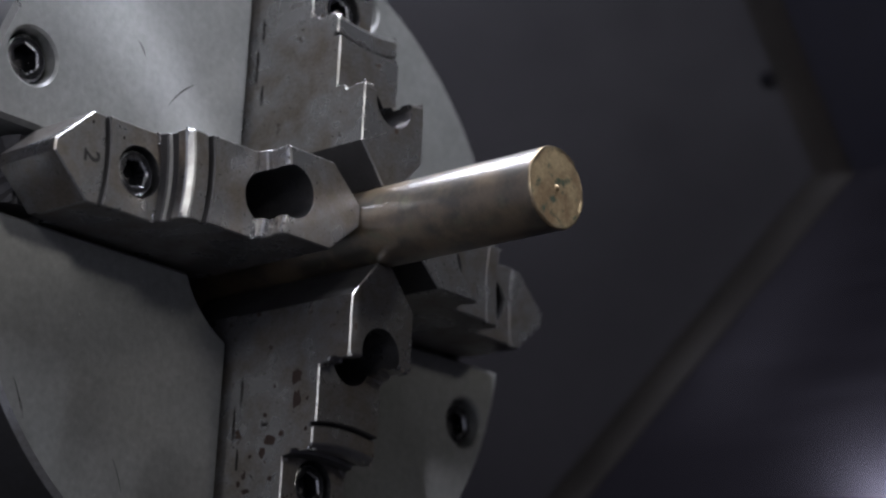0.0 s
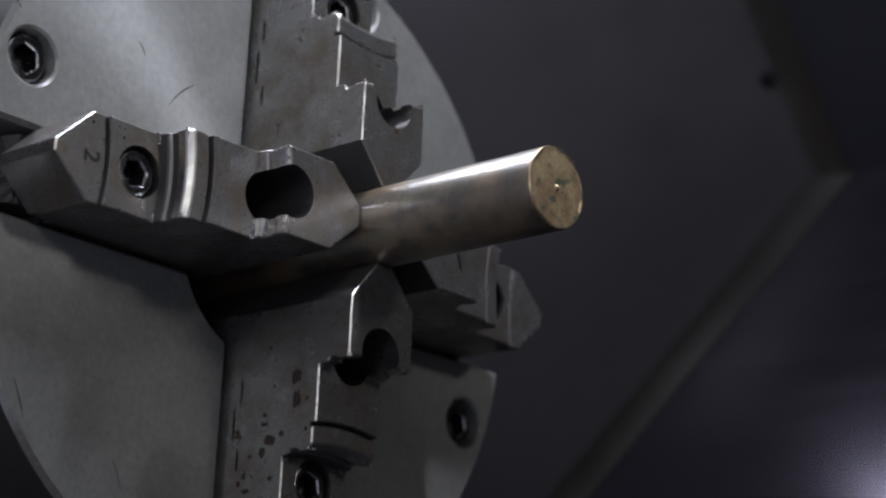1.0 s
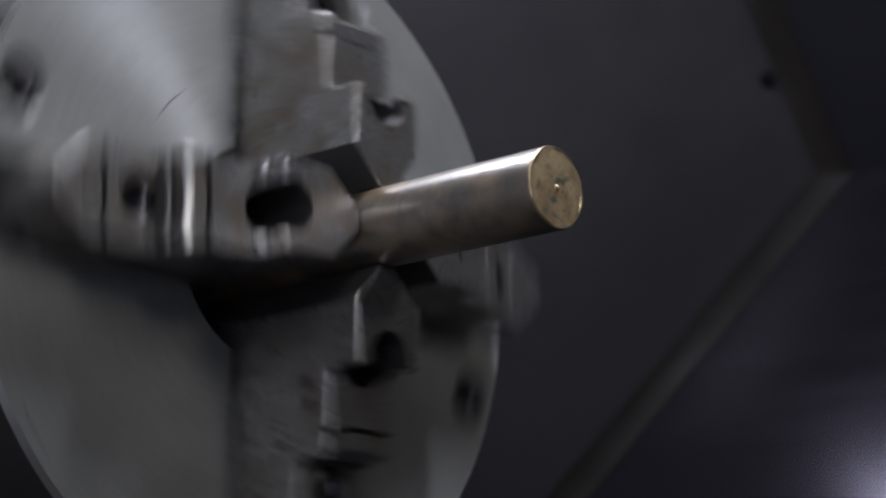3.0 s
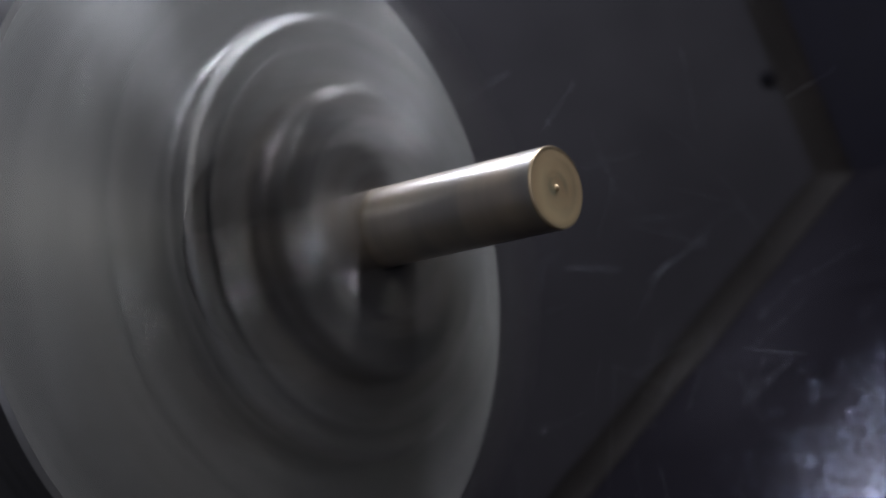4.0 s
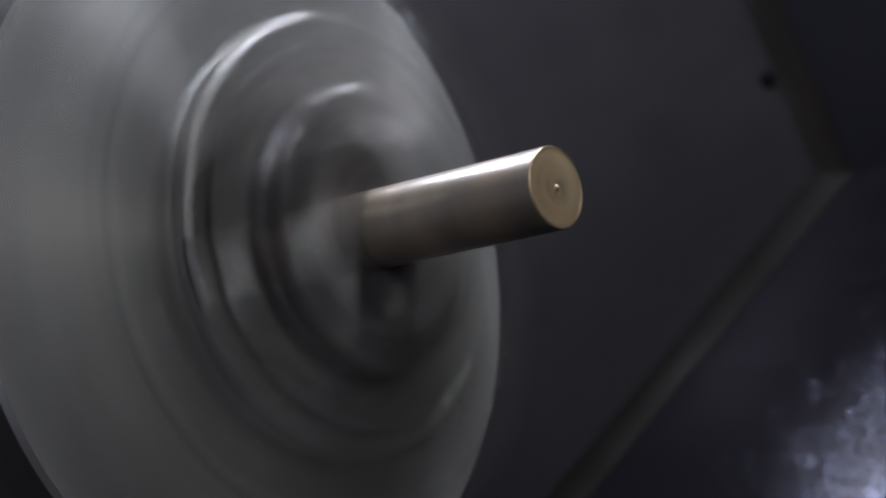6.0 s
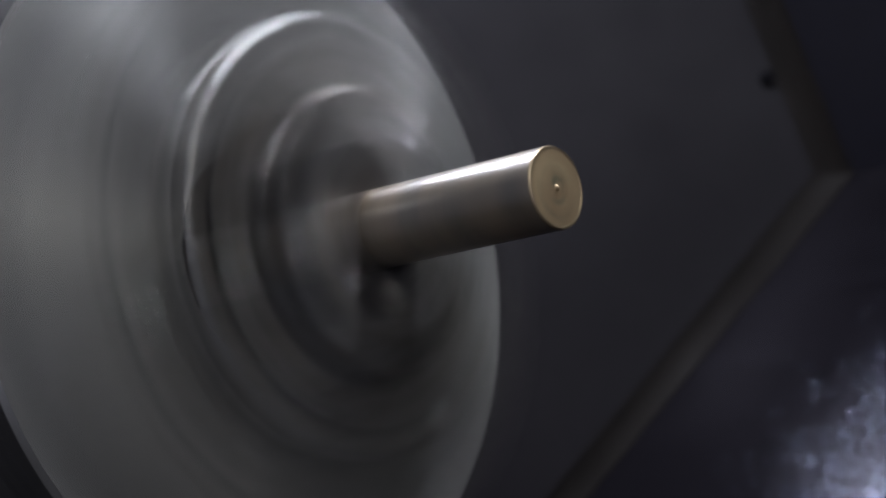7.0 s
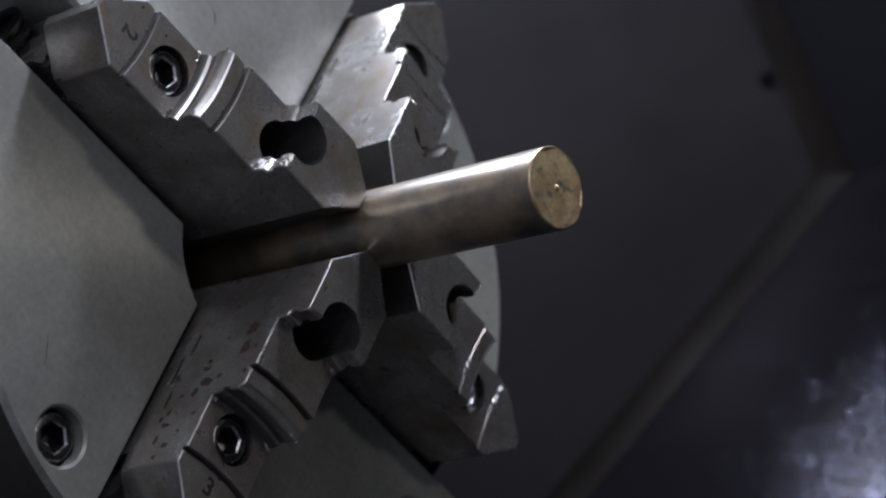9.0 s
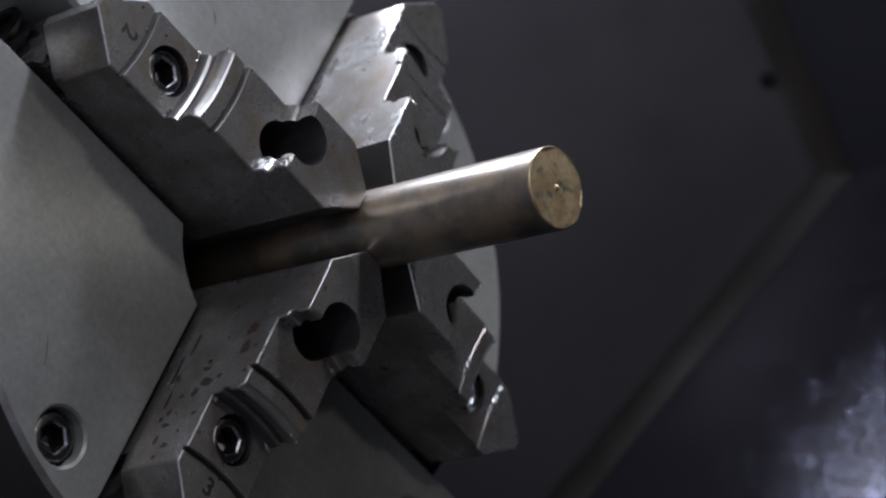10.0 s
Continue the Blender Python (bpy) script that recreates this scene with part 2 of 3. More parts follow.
def socket_screw(parent, r, depth, m, label="blackened socket head cap screw"):
    """A cap screw's head: knurl-free side, bevelled crown, and a hexagon socket with worn bright lips."""
    def hexagon(a, across):
        return across / math.cos((a % (math.pi / 3)) - math.pi / 6)

    n, across = 48, r * 0.54
    plan = [(-depth, lambda a: r), (-0.0013, lambda a: r), (-0.0004, lambda a: r - 0.0004), (0.0, lambda a: r - 0.0011), (0.0, lambda a: hexagon(a, across + 0.0005)),
            (-0.0006, lambda a: hexagon(a, across)), (-depth * 0.62, lambda a: hexagon(a, across)), (-depth * 0.75, lambda a: 0.0004)]
    bm, rows = bmesh.new(), []
    for x, radius in plan:
        rows.append([bm.verts.new((x, radius(t) * math.cos(t), radius(t) * math.sin(t))) for t in (math.tau * (i + 0.5) / n for i in range(n))])
    for k, (p, q) in enumerate(zip(rows, rows[1:])):
        for i in range(n):
            f = bm.faces.new((p[i], p[(i + 1) % n], q[(i + 1) % n], q[i]))
            f.material_index = 1 if k in (2, 4) else 0
    ob = part("socket_screw", bm, SCREW_STEEL, parent, label)
    ob.data.materials.append(LIP_STEEL)
    smooth(ob, 30)
    ob.matrix_basis = m
    return ob


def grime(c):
    """Whether a place on a jaw lies in one of its grooves, painted dark for black oil and shade."""
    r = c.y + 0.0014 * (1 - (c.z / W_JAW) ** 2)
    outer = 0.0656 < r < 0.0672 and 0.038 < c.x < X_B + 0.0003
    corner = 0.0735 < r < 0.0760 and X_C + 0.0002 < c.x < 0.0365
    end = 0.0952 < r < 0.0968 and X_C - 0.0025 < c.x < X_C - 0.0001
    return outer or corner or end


def jaw_mesh():
    """One stepped jaw: the inner tip grips the bar, two steps go down outwards, and every step face is hollowed."""
    w = W_JAW
    g = w - 0.0007
    cols = [-w, -g - 0.0001, -g, -0.009, -0.006, -0.0035, -0.0019, 0.0, 0.0019, 0.0035, 0.006, 0.009, g, g + 0.0001, w]
    bm, lines = bmesh.new(), []
    for s in cols:
        a = abs(s)
        tip = 0.0132 + max(0.0, a - 0.0035) * 1.165
        end = 0.1141 - max(0.0, a - 0.0019) * 1.064
        foot = 0.0034 if a > g else -0.024  # a guide groove runs along the foot of each flank
        low = max(foot, 0.0) + 0.0005
        h = lambda r: r - 0.0014 * (1 - (s / w) ** 2)
        pts = [(tip, foot), (tip, X_A), (h(0.0456), X_A), (h(0.0464), X_A - 0.0010), (h(0.0464), 0.0512), (h(0.0456), 0.0505), (h(0.0456), 0.0478),
               (h(0.0470), 0.0470), (h(0.0474), X_B + 0.0004), (h(0.0660), X_B + 0.0004), (h(0.0661), X_B - 0.0022), (h(0.0669), X_B - 0.0022), (h(0.0671), X_B - 0.0008), (h(0.0728), X_B - 0.0008), (h(0.0747), X_B - 0.0029),
               (h(0.0747), 0.0362), (h(0.0739), 0.0354), (h(0.0739), 0.0330), (h(0.0752), 0.0322), (h(0.0758), X_C), (h(0.0956), X_C), (h(0.0957), X_C - 0.0020), (h(0.0965), X_C - 0.0020), (h(0.0967), X_C - 0.0011),
               (end, X_C - 0.0011), (end, low + 0.001), (0.0940, low), (0.0940, foot)]
        lines.append([bm.verts.new((x, r, s)) for r, x in pts])
    for p, q in zip(lines, lines[1:]):
        for i in range(len(p)):
            j = (i + 1) % len(p)
            bm.faces.new((p[i], p[j], q[j], q[i]))
    bm.faces.new(lines[0]), bm.faces.new(lines[-1][::-1])
    bmesh.ops.recalc_face_normals(bm, faces=bm.faces)
    for f in bm.faces:
        c = f.calc_center_median()
        # the step's chamfer is brighter steel: its reflection put into the colour
        if 0.0710 < c.y < 0.0750 and 0.3 < f.normal.x < 0.95 and f.normal.y > 0.3:
            f.material_index = 1
        # inward tip faces get the dark steel as painted shade, grooves likewise
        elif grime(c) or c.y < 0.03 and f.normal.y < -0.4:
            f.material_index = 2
    edges = [e for e in bm.edges if len(e.link_faces) == 2 and e.calc_face_angle(0) > radians(35) and e.is_convex and min(v.co.x for v in e.verts) > 0.0045]
    worn = bmesh.ops.bevel(bm, geom=edges, offset=0.0005, segments=1, affect="EDGES", profile=0.5, clamp_overlap=True)
    for f in worn["faces"]:
        f.normal_update()
        c = f.calc_center_median()
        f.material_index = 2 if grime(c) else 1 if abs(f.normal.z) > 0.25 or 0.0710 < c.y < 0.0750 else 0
    return bm


def build_jaws():
    first, made = None, {}
    for k, a in JAW_TURN.items():
        if first is None:
            ob = part("jaw", jaw_mesh(), JAW_STEEL, chuck, "stepped hardened steel jaw with worn bright edges")
            ob.data.materials.append(EDGE_STEEL)
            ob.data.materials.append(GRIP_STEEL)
            inner, outer = drum(-0.004, 0.08, 0.0086, 0.0428), drum(X_C - 0.013, 0.08, 0.0083, 0.0826)
            cut(ob, [solid(inner), solid(outer)])
            ob.data.materials.append(BORE_STEEL)
            # hole walls take a darker steel that holds the holes' shade
            for f in ob.data.polygons:
                for r, y in ((0.0086, 0.0428), (0.0083, 0.0826)):
                    if math.hypot(f.center.y - y, f.center.z) < r + 0.0001 and abs(f.normal.x) < 0.3:
                        f.material_index = 3
            first = smooth(ob, 12)
        else:
            ob = new("jaw", first.data)
            ob.parent = chuck
            tagged(ob, first["label"])
        made[k] = ob
        ob.matrix_basis = turn_x(a)
        socket_screw(ob, 0.0074, 0.010, pose(X_C - 0.0018, 0.0826, 0, 12))
        socket_screw(ob, 0.0080, 0.006, pose(X_B - 0.020, 0.0428, 0, 25))
        if k in (2, 3):
            stamp(str(k), ob, Matrix.Translation((X_C - 0.00118, 0.1006, 0.0)) @ DIGIT, 0.0062)
    return made


def stamp(text, parent, m, size):
    cu = bpy.data.curves.new("digit", "FONT")
    cu.body, cu.size, cu.extrude, cu.align_x, cu.align_y = text, size * 1.35, 0.00012, "CENTER", "CENTER"
    cu.offset = size * 0.03
    tmp = new("digit", cu)
    dg = bpy.context.evaluated_depsgraph_get()
    dg.update()
    me = bpy.data.meshes.new_from_object(tmp.evaluated_get(dg))
    bpy.data.objects.remove(tmp)
    me.materials.clear()
    me.materials.append(MARK)
    ob = new("stamped_digit", me)
    ob.parent = parent
    ob.matrix_basis = m
    return tagged(ob, "number stamped into the jaw")


# text lies in xy: x axis -> reading direction, z axis -> out of the face
DIGIT = Matrix(((0, 0, 1, 0), (0, -1, 0, 0), (1, 0, 0, 0), (0, 0, 0, 1)))


def spots(name, parent, places, side, material, label):
    """Thin irregular stains on a jaw's flank, from (outward, axial, half-length, half-height) in millimetres."""
    bm = bmesh.new()
    rnd = random.Random(7)
    for y, x, a, b in places:
        ring = []
        for i in range(14):
            t = math.tau * i / 14
            k = 1 + rnd.uniform(-0.28, 0.28)
            ring.append(((x + b * k * math.sin(t)) / 1000, (y + a * k * math.cos(t)) / 1000))
        low = [bm.verts.new((p, q, side * W_JAW)) for p, q in ring]
        top = [bm.verts.new((p, q, side * (W_JAW + 0.00006))) for p, q in ring]
        bm.faces.new(top)
        for i in range(14):
            j = (i + 1) % 14
            bm.faces.new((low[i], low[j], top[j], top[i]))
    return part(name, bm, material, parent, label)


def dashes(parent, places, side):
    """The dark broken wear line along a jaw's foot, from (from, to, axial) in millimetres."""
    spots("wear_line", parent, [((a + b) / 2, x, (b - a) / 2, 0.65) for a, b, x in places], side, MARK, "dark broken wear line")


def adjusting_screw(parent, a):
    """The coarse screw that drives a jaw, lying in the slot."""
    bm, n, pitch, r0, r1 = bmesh.new(), 24, 0.0042, 0.0082, 0.0108
    rows = []
    steps = int(0.034 / pitch * n)
    for i in range(steps + 1):
        t = math.tau * i / n
        y = 0.0895 + pitch * i / n
        c, sn = math.cos(t), math.sin(t)
        rows.append([bm.verts.new((c * r, min(y + d, 0.1215), sn * r)) for r, d in ((r0, 0.0), (r1, 0.0008), (r1, 0.0020), (r0, 0.0030), (r0, pitch))])
    for p, q in zip(rows, rows[1:]):
        for i in range(4):
            bm.faces.new((p[i], p[i + 1], q[i + 1], q[i]))
    # near black: the darkness of the slot is painted on the screw
    ob = part("adjusting_screw", bm, THREAD_SHADE, parent, "coarse jaw adjusting screw with worn threads")
    ob.matrix_basis = turn_x(a) @ pose(-0.0215, -0.004, 0)
    return ob


def face_scratch(x0, y0, x1, y1, bow, w):
    """A fine curved scratch on the chuck's face, from (y0, z0) to (y1, z1) in millimetres."""
    bm, n = bmesh.new(), 12
    a, b = Vector((0, x0, y0)), Vector((0, x1, y1))
    side = Vector((1, 0, 0)).cross(b - a).normalized()
    rows = []
    for i in range(n + 1):
        t = i / n
        p = a.lerp(b, t) + side * bow * 4 * t * (1 - t)
        h = w * math.sin(math.pi * (0.08 + 0.84 * t))
        rows.append([bm.verts.new((p + side * d * h + Vector((e, 0, 0))) / 1000) for d, e in ((-1, 0.0), (0, 0.05), (1, 0.0))])
    for p, q in zip(rows, rows[1:]):
        for i in range(2):
            bm.faces.new((p[i], p[i + 1], q[i + 1], q[i]))
    return part("scratch", bm, MARK, chuck, "fine dark scratch on the face")


chuck_body()
for args in SCRATCHES:
    face_scratch(*args)
jaws = build_jaws()
jaw_up, jaw_down = jaws[1], jaws[3]
spots("rust_stain", jaw_down, [(49.8, 33.4, 2.6, 2.6), (57.6, 33.9, 2.9, 1.9), (69.6, 23.0, 1.9, 2.7), (73.5, 19.7, 1.7, 1.4), (68.0, 28.0, 1.0, 1.0), (61.1, 19.8, 0.9, 1.0),
                              (52.1, 23.6, 0.6, 0.5), (74.1, 14.3, 0.7, 0.8), (82.2, 24.0, 0.8, 1.1), (82.8, 9.7, 1.3, 1.0), (85.4, 13.1, 1.0, 1.8), (80.3, 12.1, 1.3, 0.7),
                              (67.7, 38.9, 0.8, 0.7), (57.8, 38.8, 0.7, 0.6), (91.0, 12.0, 1.6, 0.9), (93.5, 17.5, 1.0, 1.5), (98.0, 15.0, 0.8, 1.0), (88.6, 21.0, 0.6, 0.6)],
      -1, RUST, "dark brown rust stains on the jaw flank")
dashes(jaw_down, [(46.8, 57.0, 8.2), (56.5, 69.5, 5.4), (70.4, 78.9, 8.2)], -1)
dashes(jaw_up, [(70.9, 80.6, 5.7), (56.7, 70.6, 3.6), (47.7, 56.2, 7.0)], 1)
stamp("3", jaw_down, Matrix.Translation((0.0200, 0.0640, -W_JAW)) @ Matrix(((0, 1, 0, 0), (1, 0, 0, 0), (0, 0, -1, 0), (0, 0, 0, 1))), 0.0030)


def thread_lug(parent):
    """The worn foot of a jaw behind its pointed end, with ragged thread crests."""
    bm = bmesh.new()
    nx, rnd = 9, random.Random(5)
    xs = [(-0.011 + 0.022 * i / (nx - 1)) for i in range(nx)]
    rows = []
    for y, h in ((0.0930, 0.0016), (0.1010, 0.0014), (0.1030, -0.0012), (0.1045, 0.0010), (0.1058, -0.0020), (0.1070, 0.0002), (0.1082, -0.0045), (0.1085, -0.0200)):
        rows.append([bm.verts.new((h + rnd.uniform(-0.0013, 0.0013), y + rnd.uniform(-0.0009, 0.0009), z)) for z in xs])
    rows.append([bm.verts.new((-0.0200, 0.0930, z)) for z in xs])
    for p, q in zip(rows, rows[1:] + rows[:1]):
        for i in range(nx - 1):
            bm.faces.new((p[i], p[i + 1], q[i + 1], q[i]))
    for i in (0, nx - 1):
        bm.faces.new([r[i] for r in rows])
    # dark steel gives the lug the slot's shade as colour
    return part("thread_lug", bm, GRIP_STEEL, parent, "ragged threaded foot of the jaw")


def swarf(parent, seed):
    """Chips and burrs caught in the corners of a jaw's steps."""
    rnd, bm = random.Random(seed), bmesh.new()
    for r, x, n in ((0.0476, X_B + 0.0006, 26), (0.0764, X_C + 0.0002, 26), (0.0464, X_A - 0.0004, 10), (0.0745, X_B - 0.0022, 10)):
        for _ in range(n):
            z = rnd.choice((-1, 1)) * W_JAW * (1 - rnd.random() ** 2 * 0.30)
            y = r - 0.0014 * (1 - (z / W_JAW) ** 2)
            k = rnd.uniform(0.0002, 0.00048)
            m = Matrix.Translation((x, y + rnd.uniform(-0.0004, 0.0004), z)) @ Euler([rnd.uniform(0, 6) for _ in range(3)]).to_matrix().to_4x4() @ Matrix.Diagonal((k, k * rnd.uniform(0.5, 1.8), k * rnd.uniform(0.5, 1.5), 1))
            bmesh.ops.create_icosphere(bm, subdivisions=1, radius=1.0, matrix=m)
    for v in bm.verts:
        v.co += Vector([rnd.uniform(-0.00012, 0.00012) for _ in range(3)])
    return tagged(part("swarf", bm, JAW_STEEL, parent, "small chips caught in the jaw's steps"), kind="stuff")


def face_chips():
    """Small bright chips stuck to the oily face between the slots."""
    rnd, bm = random.Random(11), bmesh.new()
    for _ in range(46):
        a, r, k = rnd.uniform(0, math.tau), rnd.uniform(0.045, 0.121), rnd.uniform(0.00010, 0.00026)
        y, z = r * math.cos(a), r * math.sin(a)
        if min(abs(y), abs(z)) > W_JAW + 0.004:
            m = Matrix.Translation((0, y, z)) @ Matrix.Rotation(rnd.uniform(0, 6), 4, "X") @ Matrix.Diagonal((k * 0.7, k * rnd.uniform(0.8, 2.4), k, 1))
            bmesh.ops.create_icosphere(bm, subdivisions=1, radius=1.0, matrix=m)
    return tagged(part("face_chip", bm, EDGE_STEEL, chuck, "tiny bright chips on the oily face"), kind="stuff")


face_chips()
for k, a in JAW_TURN.items():
    swarf(jaws[k], k)
    adjusting_screw(chuck, a)
    thread_lug(jaws[k])
for k, a in JAW_TURN.items():
    socket_screw(chuck, 0.0080, 0.010, turn_x(a + BOLT_TURN) @ pose(-0.0035, BOLT_R, 0))

# ---- brass bar ----
bar = tagged(new("brass_bar"), "round tarnished brass bar with a sawn end held in the jaws", "metal bar")
smooth(part("shaft", lathe([(-0.045, 0), (-0.045, 0.0130), (0.1252, 0.0130), (0.1252, 0)], 128), BAR_SIDE, bar, "brown tarnished brass surface"), 20)


def ragged(bm, amount):
    for v in bm.verts:
        if math.hypot(v.co.y, v.co.z) > 0.0110:
            v.co.x += amount * noise.noise(v.co * 330)
            v.co.yz *= 1 + 0.012 * noise.noise(v.co * 520 + Vector((3, 1, 7)))
    return bm


def bar_end():
    """The sawn end: faint saw steps and a small nib at the centre."""
    bm = lathe([(0.1253, 0), (0.1253, 0.0122), (0.12595, 0.0123), (0.12600, 0.0100), (0.12600, 0.0080), (0.12605, 0.0060), (0.12605, 0.0040), (0.12600, 0.0012),
                (0.12630, 0.0007), (0.12700, 0.0004), (0.1271, 0)], 96)
    return bm


smooth(part("burred_rim", ragged(lathe([(0.12521, 0.0100), (0.12521, 0.01302), (0.1257, 0.01300), (0.1260, 0.0128), (0.1261, 0.0125), (0.1260, 0.0120), (0.1256, 0.0112)], 160), 0.00035),
            BAR_RIM, bar, "bright ragged burr round the sawn end"), 30)
smooth(part("end_face", bar_end(), BAR_END, bar, "sawn brass end with green specks and a nib"), 30)

# ---- enclosure ----


def slab(name, corner, u, v, n, material, label, category="wall"):
    """A plate from a corner, along u and v, as thick as n."""
    bm = bmesh.new()
    c, u, v, n = (Vector(a) for a in (corner, u, v, n))
    vs = [bm.verts.new(c + a * u + b * v + d * n) for d in (0, 1) for b in (0, 1) for a in (0, 1)]
    for f in ((0, 1, 3, 2), (4, 5, 7, 6), (0, 1, 5, 4), (2, 3, 7, 6), (0, 2, 6, 4), (1, 3, 7, 5)):
        bm.faces.new([vs[i] for i in f])
    return tagged(part(name, bm, material, None), label, category, kind="structure")


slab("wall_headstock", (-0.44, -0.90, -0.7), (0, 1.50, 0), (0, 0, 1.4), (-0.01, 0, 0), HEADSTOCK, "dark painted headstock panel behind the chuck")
FOLD = Vector((-0.0461, 0.4545, 0.1365))
DOWN, UP, ALONG = Vector((-0.1250, -0.0728, -0.1681)), Vector((-0.0227, -0.0310, 0.1018)), Vector((0.1795, -0.0060, -0.0048))


def sheet(name, u, v, material, label):
    """A folded sheet-metal panel that starts at the fold corner and runs along u and v."""
    n = u.cross(v).normalized()
    n = n if n.y > 0 else -n
    return slab(name, FOLD, u, v, n * 0.003, material, label)


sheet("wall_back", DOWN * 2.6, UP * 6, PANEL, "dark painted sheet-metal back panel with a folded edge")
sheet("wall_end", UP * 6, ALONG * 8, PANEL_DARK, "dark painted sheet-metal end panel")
sheet("sloping_cover", DOWN * 3.5, ALONG * 8, COVER, "glossy dark sloping steel cover sheet wet with coolant")
slab("wall_tailstock", (1.66, -0.9, -0.7), (0, 1.8, 0), (0, 0, 1.4), (0.01, 0, 0), TRAY, "dark oily tailstock end panel")
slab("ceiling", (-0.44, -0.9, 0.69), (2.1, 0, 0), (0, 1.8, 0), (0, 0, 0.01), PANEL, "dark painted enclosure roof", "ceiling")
slab("floor", (-0.44, -0.9, -0.7), (2.1, 0, 0), (0, 1.8, 0), (0, 0, -0.01), TRAY, "dark oily chip tray under the chuck", "floor")


def fillet(name, u, a, b, width, label):
    """A rounded strip over the fold along u, from the sheet that leaves it along a to the sheet along b."""
    a, b = ((v - u * v.dot(u) / u.dot(u)).normalized() * width for v in (a, b))
    out = -(a + b).normalized() * 0.0005
    out = out if out.y < 0 else -out
    bm, rows = bmesh.new(), []
    for f in (-0.02, 1.0):
        o = FOLD + u * f + out
        line = []
        for i in range(17):
            k = i / 16
            line.append(bm.verts.new(o + a * (1 - k) ** 2 + b * k ** 2))
        rows.append(line)
    for i in range(16):
        bm.faces.new((rows[0][i], rows[0][i + 1], rows[1][i + 1], rows[1][i]))
    bmesh.ops.solidify(bm, geom=bm.faces[:], thickness=0.001)
    ob = smooth(part(name, bm, SEAM, None), 40)
    return tagged(ob, label, "trim", kind="structure")


fillet("trim_fold", DOWN * 2.6, UP, ALONG, 0.010, "rounded seam of the folded panel, painted lighter where it catches light")
fillet("trim_corner", UP * 5, DOWN, ALONG, 0.010, "rounded seam of the panel corner, painted lighter where it catches light")
plug = lathe([(0, 0), (0, 0.0042), (0.002, 0.0040), (0.003, 0.003), (0.003, 0)], 24)
plug = tagged(smooth(part("rubber_plug", plug, RUBBER, None), 40), "small black rubber plug in the panel", "plug")
n_back = DOWN.cross(UP).normalized()
n_back = -n_back if n_back.y > 0 else n_back
plug.matrix_world = Matrix.Translation(FOLD + Vector((-0.0238, -0.0254, 0.0527))) @ n_back.to_track_quat("X", "Z").to_matrix().to_4x4()

spindle = tagged(smooth(part("spindle_nose", lathe([(-0.435, 0), (-0.435, 0.085), (-0.10, 0.085), (-0.09, 0.075), (-0.0755, 0.075), (-0.0755, 0)], 96), JAW_STEEL, None), 30),
                 "steel spindle nose carrying the chuck", "spindle")

# ---- coolant thrown off the chuck ----
N_COVER = DOWN.cross(ALONG).normalized()
N_COVER = N_COVER if N_COVER.y < 0 else -N_COVER


def coolant(seed, count, spread, sizes, flat):
    """Loose scatter of drops, densest in the middle; flat drops are low domes."""
    rnd, bm = random.Random(seed), bmesh.new()
    for _ in range(count):
        a, d = rnd.uniform(0, math.tau), spread * min(2.2, abs(rnd.gauss(0, 0.55)))
        r = rnd.choice(sizes) * rnd.uniform(0.8, 1.25)
        m = Matrix.Translation((d * math.cos(a), d * math.sin(a), 0)) @ Matrix.Diagonal((r, r * rnd.uniform(0.8, 1.3), r * flat, 1))
        bmesh.ops.create_icosphere(bm, subdivisions=1, radius=1.0, matrix=m)
    ob = smooth(part("coolant_spray", bm, WATER if flat < 0.5 else FOAM, None), 60)
    return tagged(ob, "clear coolant drops thrown off the spinning chuck", "coolant drops", "coolant drops", "stuff")


def cover_pose(a, b, turn):
    """A pose flat on the sloping cover, a along its fall and b along its length."""
    side = ALONG.normalized()
    up = N_COVER.cross(side)
    m = Matrix((side, up, N_COVER)).transposed().to_4x4()
    return Matrix.Translation(FOLD + DOWN * a + ALONG * b + N_COVER * 0.0003) @ m @ pose(0, 0, 0, 0, 0, turn)


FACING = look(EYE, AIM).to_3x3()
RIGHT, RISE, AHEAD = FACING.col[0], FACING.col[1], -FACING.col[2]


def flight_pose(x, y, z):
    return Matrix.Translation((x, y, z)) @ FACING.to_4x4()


# drops that end on the cover, thickest towards its lower end
splashes = []
for i, (a, b, count) in enumerate([(1.06, 1.08, 1000), (0.88, 1.04, 760), (0.72, 0.98, 330), (1.08, 0.96, 420), (0.60, 0.94, 150), (0.96, 0.86, 170), (0.80, 0.84, 90), (0.66, 0.80, 40)]):
    splashes.append((coolant(i, count, 0.062, (0.0003, 0.0004, 0.0006, 0.0008), 0.13), radians(-50 + 10 * i), cover_pose(a, b, 50 * i)))
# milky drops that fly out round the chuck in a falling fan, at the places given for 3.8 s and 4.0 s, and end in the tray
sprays = []
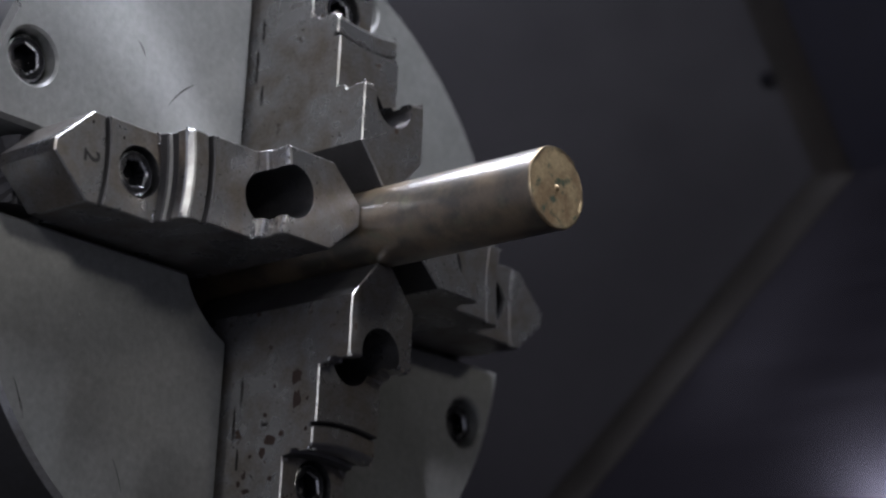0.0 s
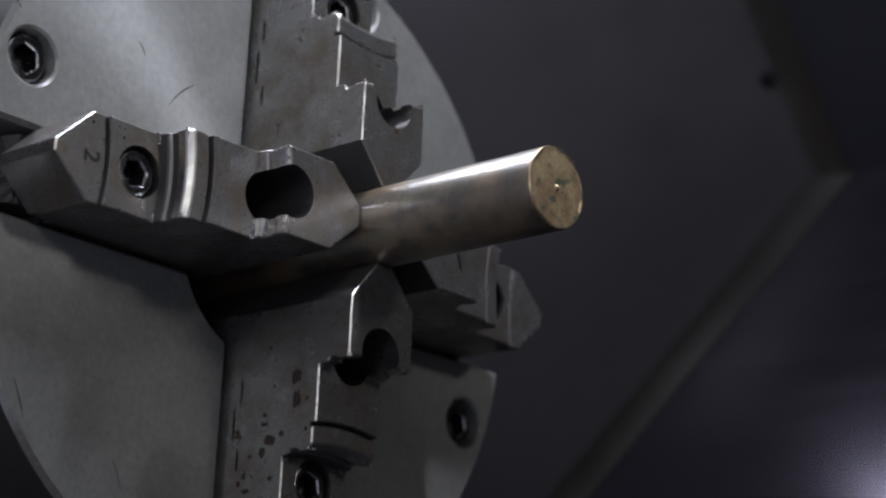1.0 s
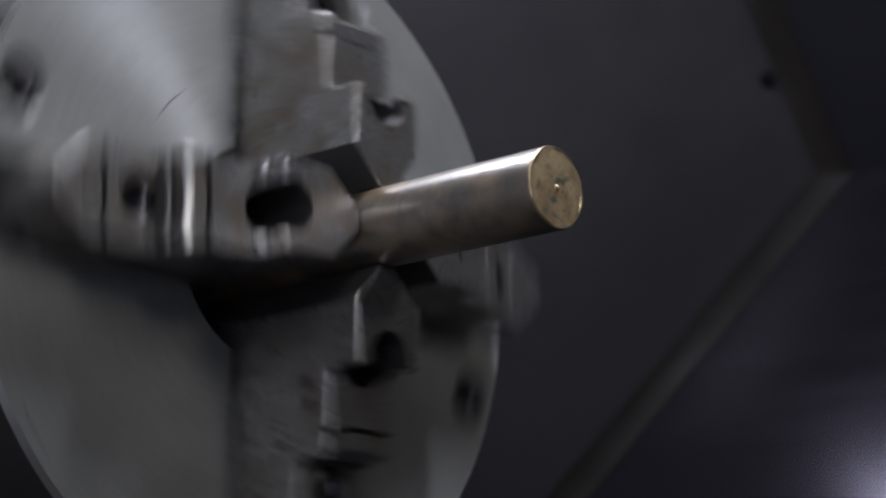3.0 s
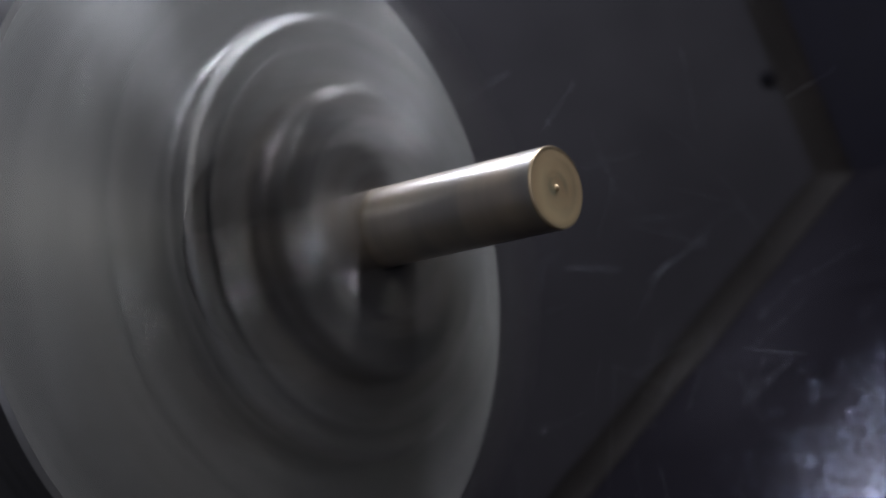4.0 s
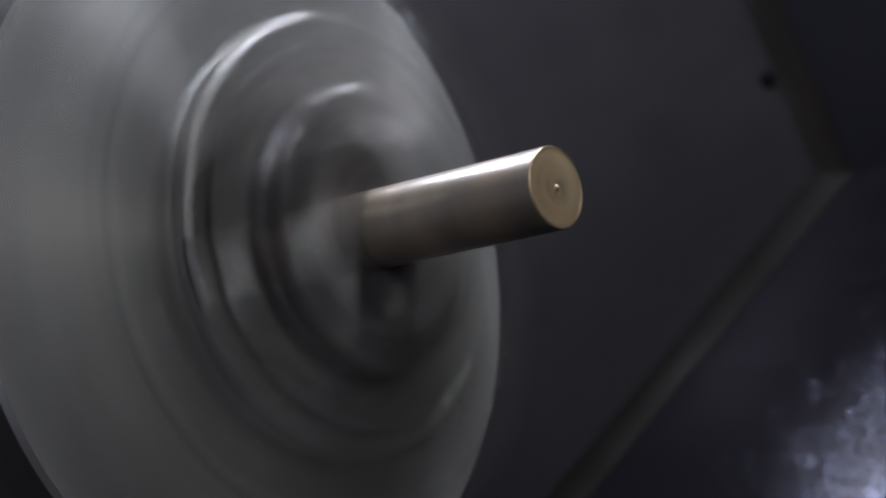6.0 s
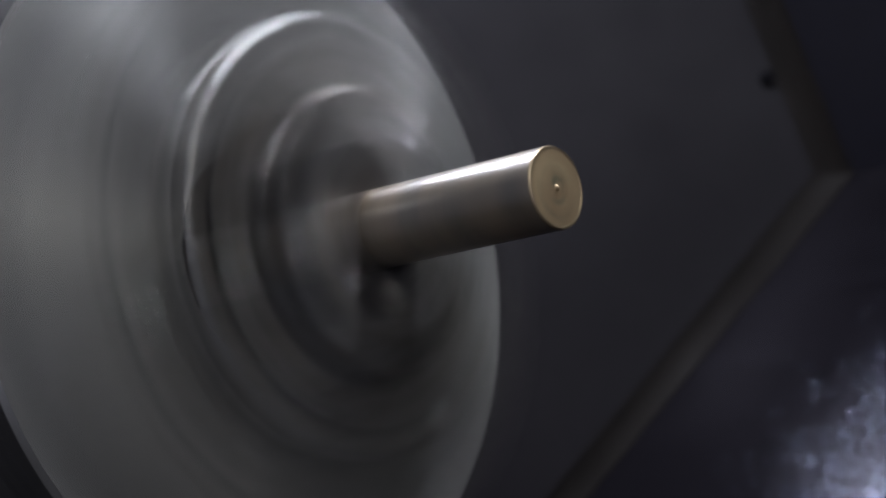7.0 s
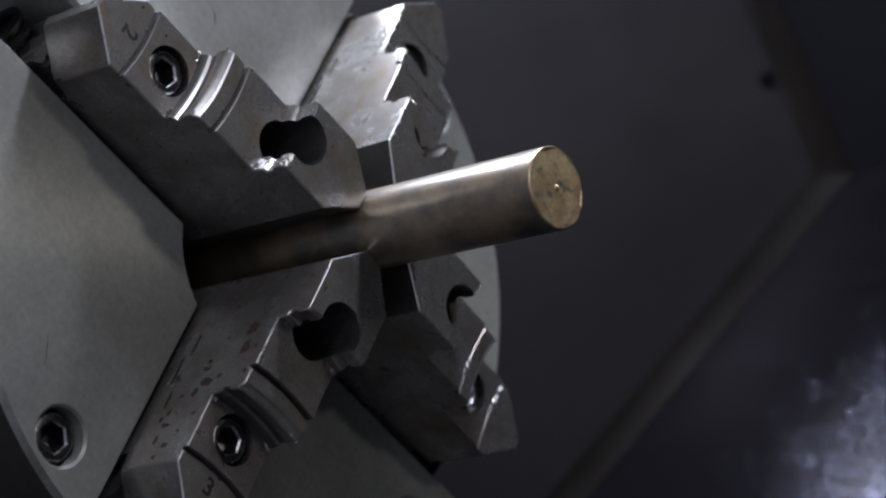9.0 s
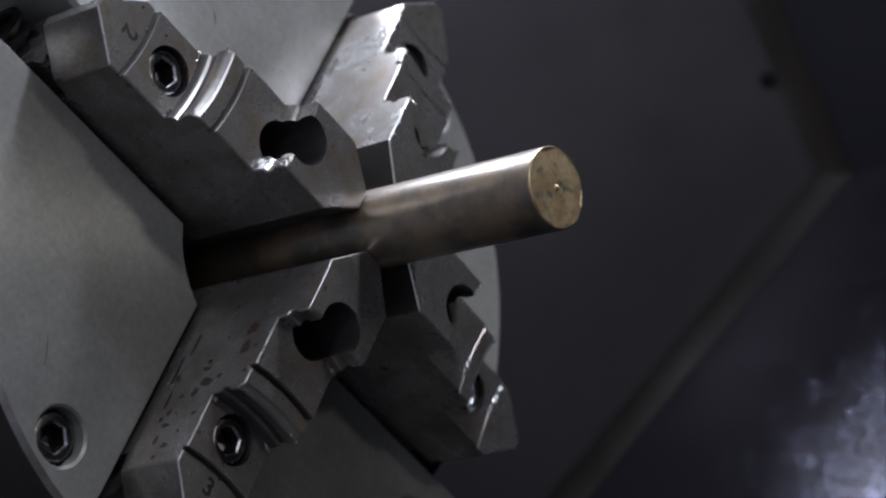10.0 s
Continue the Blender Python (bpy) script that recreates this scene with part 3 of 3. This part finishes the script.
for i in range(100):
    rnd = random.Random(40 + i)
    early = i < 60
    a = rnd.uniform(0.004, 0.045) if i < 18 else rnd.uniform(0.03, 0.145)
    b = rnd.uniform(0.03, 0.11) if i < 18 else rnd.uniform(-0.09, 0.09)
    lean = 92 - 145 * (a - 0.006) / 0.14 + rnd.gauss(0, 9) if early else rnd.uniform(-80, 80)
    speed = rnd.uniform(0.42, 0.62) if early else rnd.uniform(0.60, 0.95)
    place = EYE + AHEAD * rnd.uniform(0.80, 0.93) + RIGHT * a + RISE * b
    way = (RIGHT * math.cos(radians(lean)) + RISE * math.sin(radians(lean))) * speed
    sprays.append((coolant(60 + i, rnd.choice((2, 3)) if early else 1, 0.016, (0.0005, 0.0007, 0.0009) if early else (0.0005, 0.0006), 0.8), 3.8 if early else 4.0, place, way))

# ---- motion ----
FINAL = -0.4479


def spin(t):
    """The chuck's turn in radians at t seconds: it rests, runs up, runs evenly, brakes hard, and coasts to rest."""
    t0, t1, t2, t3, t4, slow = 2.95, 3.55, 8.00, 8.30, 8.64, 555.0
    last = slow * (t4 - t3) / 2
    span = (t1 - t0) / 2 + (t2 - t1) + (t3 - t2) / 2
    rest = slow * (t3 - t2) / 2 + last
    end = math.degrees(FINAL)
    want = end + 360 * math.floor((87.5 * FPS * span + rest - end) / 360)
    v = (want - rest) / span
    if t <= t0:
        d = 0.0
    elif t <= t1:
        d = v * (t - t0) ** 2 / (t1 - t0) / 2
    elif t <= t2:
        d = v * ((t1 - t0) / 2 + t - t1)
    elif t <= t3:
        u = t - t2
        d = v * ((t1 - t0) / 2 + t2 - t1) + v * u + (slow - v) * u * u / (t3 - t2) / 2
    elif t <= t4:
        d = want - last * ((t4 - t) / (t4 - t3)) ** 2
    else:
        d = want
    return radians(d)


def motions():
    times = [0.0] + [f / FPS for f in range(87, 262)] + [10.0]
    rows = [(t, turn_x(START + spin(t))) for t in times]
    walk(chuck, rows)
    walk(bar, rows)
    for i, (splash, ang, landed) in enumerate(splashes):
        # clings to the headstock panel, is flung past the chuck, and sticks to the cover
        rest = pose(-0.437, 0.05 * math.cos(i), 0.05 * math.sin(i), 0, 90, 0)
        behind = flight_pose(-0.16, 0.06 * math.cos(ang), 0.06 * math.sin(ang))
        walk(splash, [(0.0, rest), (3.05 + 0.05 * i, rest), (3.15 + 0.05 * i, behind), (3.41 + 0.048 * i, landed), (10.0, landed)])
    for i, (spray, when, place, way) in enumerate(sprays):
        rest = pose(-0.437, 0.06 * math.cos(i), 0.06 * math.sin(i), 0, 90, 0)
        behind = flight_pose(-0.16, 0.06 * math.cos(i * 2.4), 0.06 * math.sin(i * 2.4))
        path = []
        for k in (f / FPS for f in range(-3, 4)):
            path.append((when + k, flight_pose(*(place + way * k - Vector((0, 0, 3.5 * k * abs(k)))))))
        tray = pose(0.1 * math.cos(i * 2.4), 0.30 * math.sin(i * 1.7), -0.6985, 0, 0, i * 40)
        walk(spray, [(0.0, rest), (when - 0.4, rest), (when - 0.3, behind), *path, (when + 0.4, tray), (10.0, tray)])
    for ob in (*chuck.children_recursive, *bar.children_recursive):
        ob.cycles.motion_steps = 3


motions()
